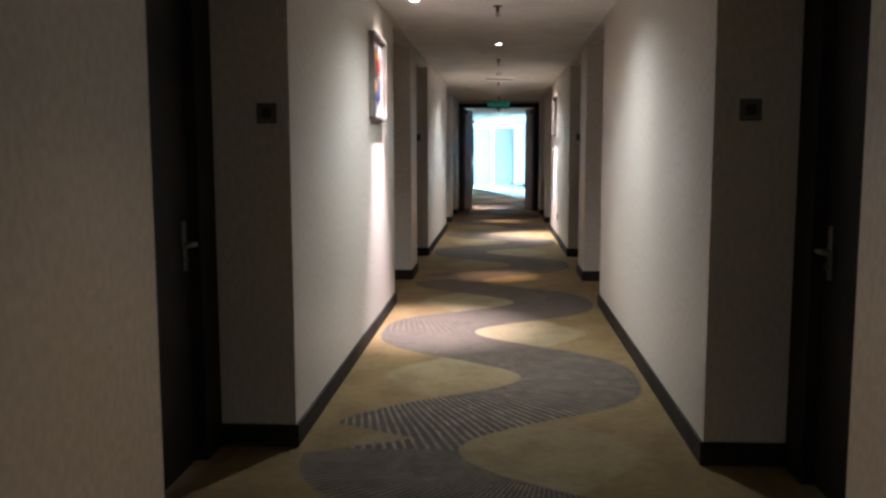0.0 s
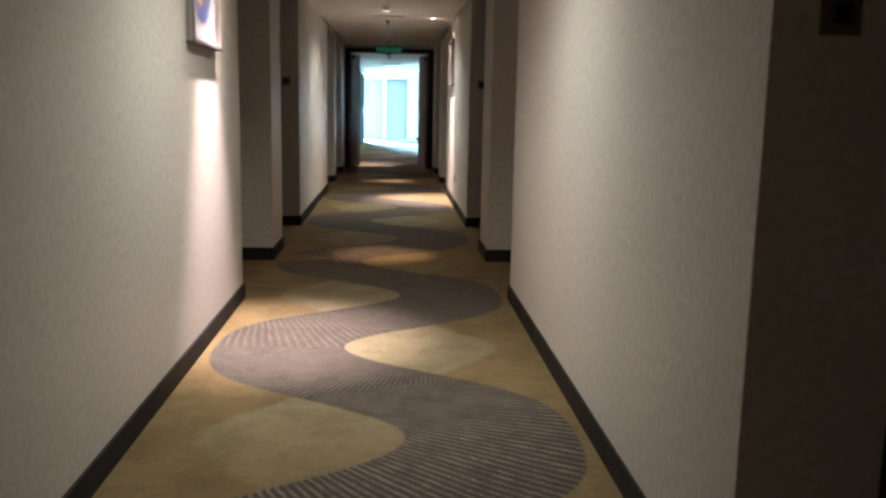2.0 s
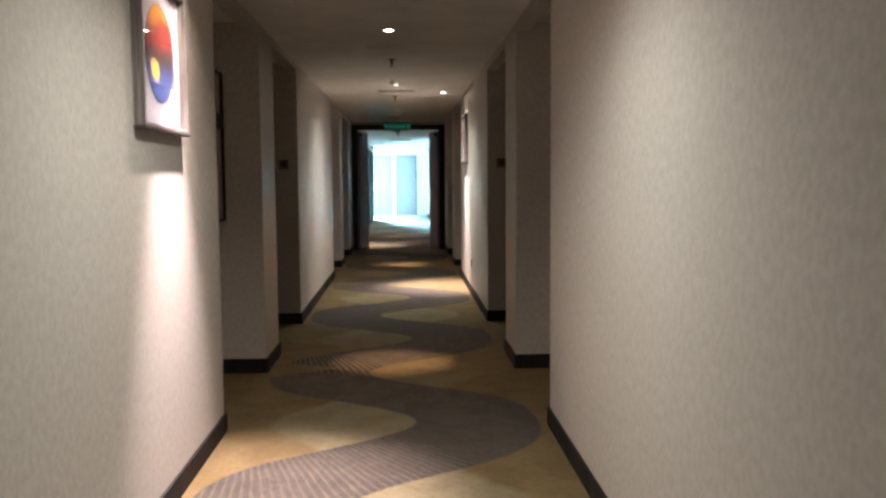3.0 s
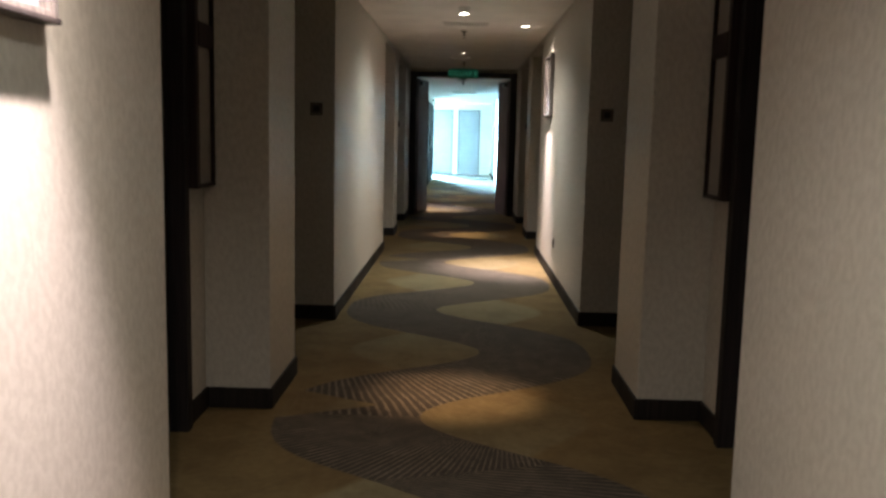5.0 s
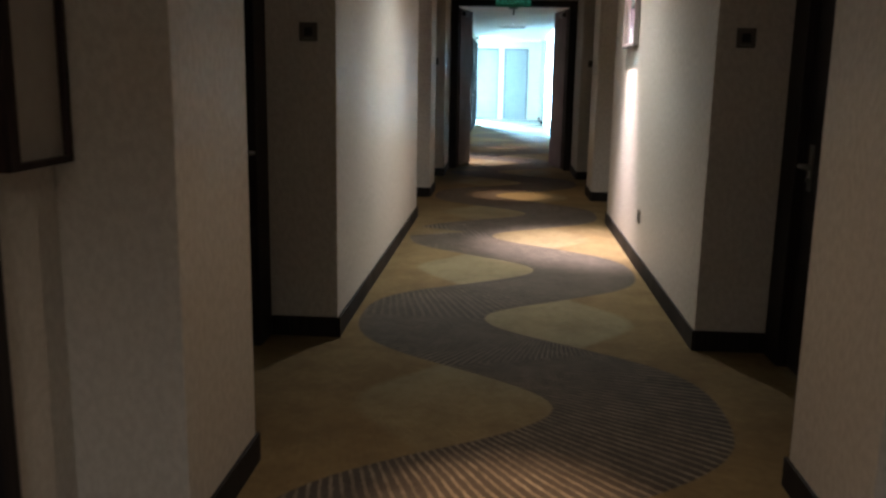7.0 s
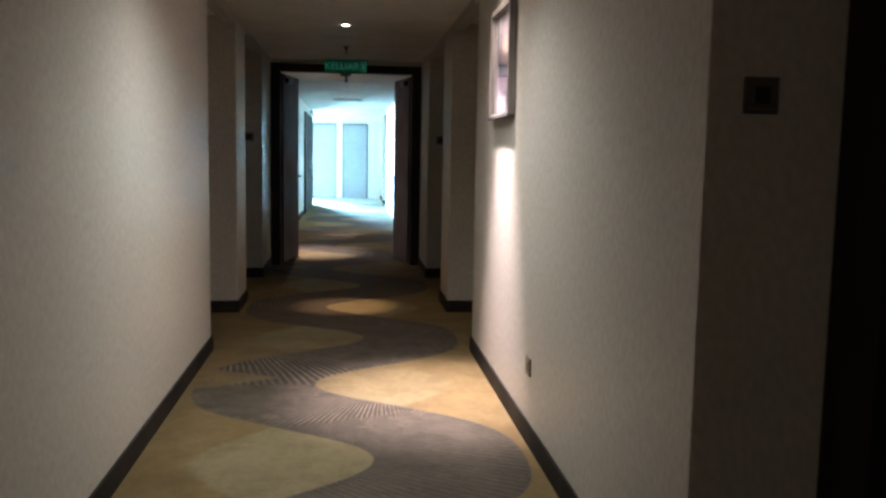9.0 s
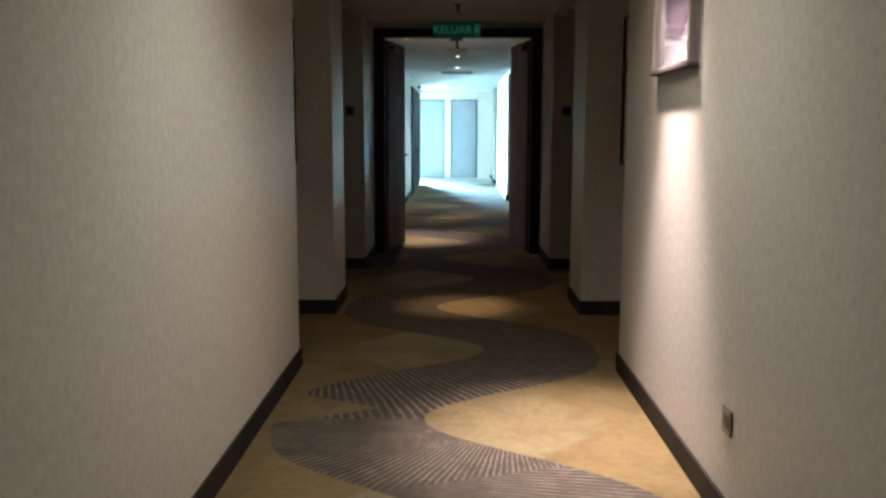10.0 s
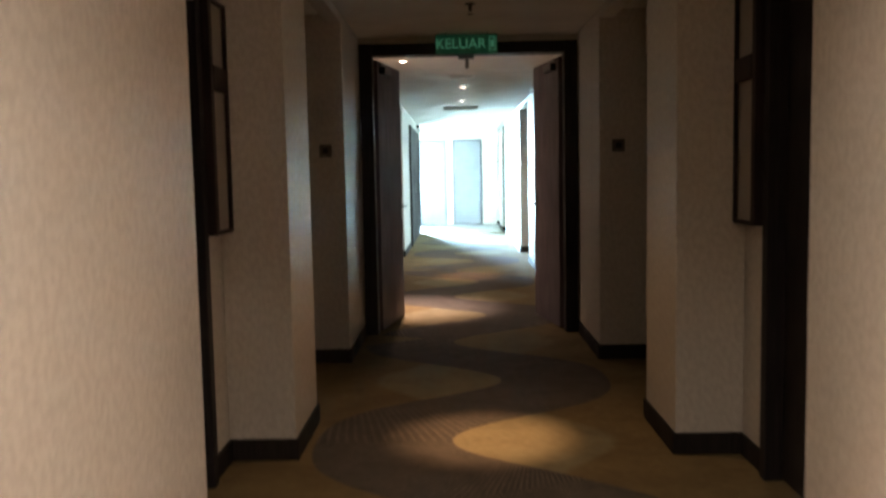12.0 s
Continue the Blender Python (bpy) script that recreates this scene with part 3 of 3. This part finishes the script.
def ceiling_vent(x, y, w, d, slats):
    top = thing("ceiling_vent", (x, y, H), "pale slatted air vent flush in the ceiling", "air vent", "ceiling air vents")
    b = 0.022
    for a0, a1, c0, c1 in ((-w / 2, w / 2, -d / 2, -d / 2 + b), (-w / 2, w / 2, d / 2 - b, d / 2),
                           (-w / 2, -w / 2 + b, -d / 2 + b, d / 2 - b), (w / 2 - b, w / 2, -d / 2 + b, d / 2 - b)):
        slab("frame", M_TRIM, x + a0, x + a1, y + c0, y + c1, H - 0.009, H, top, "", 0.002)
    slab("backing", M_BLACK, x - w / 2 + b, x + w / 2 - b, y - d / 2 + b, y + d / 2 - b, H - 0.0015, H - 0.0002, top)
    for k in range(slats):
        c = y - d / 2 + b + (k + 0.5) * (d - 2 * b) / slats
        bm = bmesh.new()
        box(bm, -w / 2 + b, w / 2 - b, -0.011, 0.011, -0.0012, 0.0012)
        bm.transform(Matrix.Translation((x, c, H - 0.0065)) @ Matrix.Rotation(radians(24), 4, "X"))
        part("slat", bm, M_TRIM, top)


ceiling_vent(0.02, 8.0, 0.46, 0.24, 7)
ceiling_vent(0.02, 15.2, 0.46, 0.24, 7)
ceiling_vent(-0.05, 11.65, 0.30, 0.14, 4)
ceiling_vent(-0.05, 18.85, 0.30, 0.14, 4)
ceiling_vent(-0.02, 23.7, 0.30, 0.20, 6)
ceiling_vent(0.0, 28.3, 0.60, 0.60, 16)

# ---- wall socket ----
socket = thing("wall_socket", (W, 14.50, 0.36), "bronze square wall socket low on the wall", "socket")
plate = slab("plate", M_SOCKET, W - 0.001, W - 0.010, 14.457, 14.543, 0.315, 0.401, socket, "", 0.003)
slab("outlet", M_BLACK, W - 0.0101, W - 0.013, 14.475, 14.525, 0.338, 0.378, plate, "dark outlet", 0.001)

# ---- far lobby ----
wall("wall_back", -T, T, -2.12, -1.765)
lob = dict(material=M_PAPER, label="pale papered wall of the bright lobby")
wall("wall_lobby_south", -6.2, -T, CORNER - 0.15, CORNER, **lob)
DX = [(-1.06, -0.34), (-0.17, 0.57)]
EDGES = [(-1.30, -1.06), (-0.34, -0.17), (0.57, WIDE)]
for k, (a, b) in enumerate(EDGES):
    wall("wall_end_%d" % (k + 1), a + 0.001, b - 0.001, END, END + 0.15, **lob)
for k, (a, b) in enumerate(DX):
    wall("wall_end_%d" % (k + 4), a + 0.001, b - 0.001, END, END + 0.15, 2.18, H, **lob)
    top = thing("door_%d" % (30 + k), ((a + b) / 2, END, 0), "closed grey wooden door in the bright end wall", "door", "doors in the end wall", "structure")
    for p, q in ((a, a + 0.04), (b - 0.04, b)):
        slab("door_jamb", M_LOBBY_FRAME, p, q, END - 0.015, END + 0.14, 0, 2.178, top, "", 0.003)
    slab("door_head", M_LOBBY_FRAME, a + 0.041, b - 0.041, END - 0.013, END + 0.14, 2.138, 2.177, top, "", 0.003)
    leaf = slab("door_leaf", M_LOBBY_DOOR, a + 0.043, b - 0.043, END + 0.03, END + 0.075, 0.008, 2.135, top, "grey veneer leaf", 0.002)
    slab("number_plate", M_STEEL, (a + b) / 2 - 0.06, (a + b) / 2 + 0.06, END + 0.024, END + 0.0299, 1.60, 1.635, leaf)
    slab("handle_plate", M_STEEL, a + 0.08, a + 0.11, END + 0.02, END + 0.0299, 0.90, 1.10, leaf)
wall("wall_lobby_window_sill", -3.7, -1.302, END, END + 0.15, 0, 0.15, **lob)
wall("wall_lobby_window_top", -3.7, -1.302, END, END + 0.15, 2.4, H, **lob)
wall("wall_lobby_north", -6.2, -3.702, END, END + 0.15, **lob)
wall("wall_lobby_west_sill", -6.35, -6.2, CORNER - 0.15, END + 0.15, 0, 0.15, **lob)
wall("wall_lobby_west_top", -6.35, -6.2, CORNER - 0.15, END + 0.15, 2.4, H, **lob)

# dark service doors on the wall before the lobby
cup = thing("door_40", (-WIDE, 31.36, 0), "closed dark wooden double service door before the lobby", "door", kind="structure")
for a, b in ((29.66, 31.35), (31.37, 33.06)):
    leaf = slab("door_leaf", M_DARK, -WIDE + 0.001, -WIDE + 0.03, a, b, 0.01, 2.12, cup, "", 0.003)
    slab("pull_handle", M_STEEL, -WIDE + 0.0305, -WIDE + 0.055, (31.25 if a < 30 else 31.45), (31.27 if a < 30 else 31.47), 0.95, 1.15, leaf, "slim steel pull handle", 0.003)
for a, b in ((29.58, 29.655), (33.065, 33.14)):
    slab("door_jamb", M_DARK, -WIDE + 0.001, -WIDE + 0.04, a, b, 0, 2.20, cup, "", 0.003)
slab("door_head", M_DARK, -WIDE + 0.001, -WIDE + 0.038, 29.656, 33.064, 2.125, 2.198, cup, "", 0.003)

# small emergency light high on the corner before the lobby
lamp = thing("emergency_light", (-WIDE, 32.9, 2.215), "small white emergency light with dark bracket on the wall", "emergency light")
slab("bracket", M_BLACK, -WIDE, -WIDE + 0.07, 32.82, 32.98, 2.315, 2.385, lamp, "dark metal bracket", 0.006)
slab("housing", M_TRIM, -WIDE, -WIDE + 0.10, 32.77, 33.03, 2.21, 2.31, lamp, "white plastic housing", 0.01)
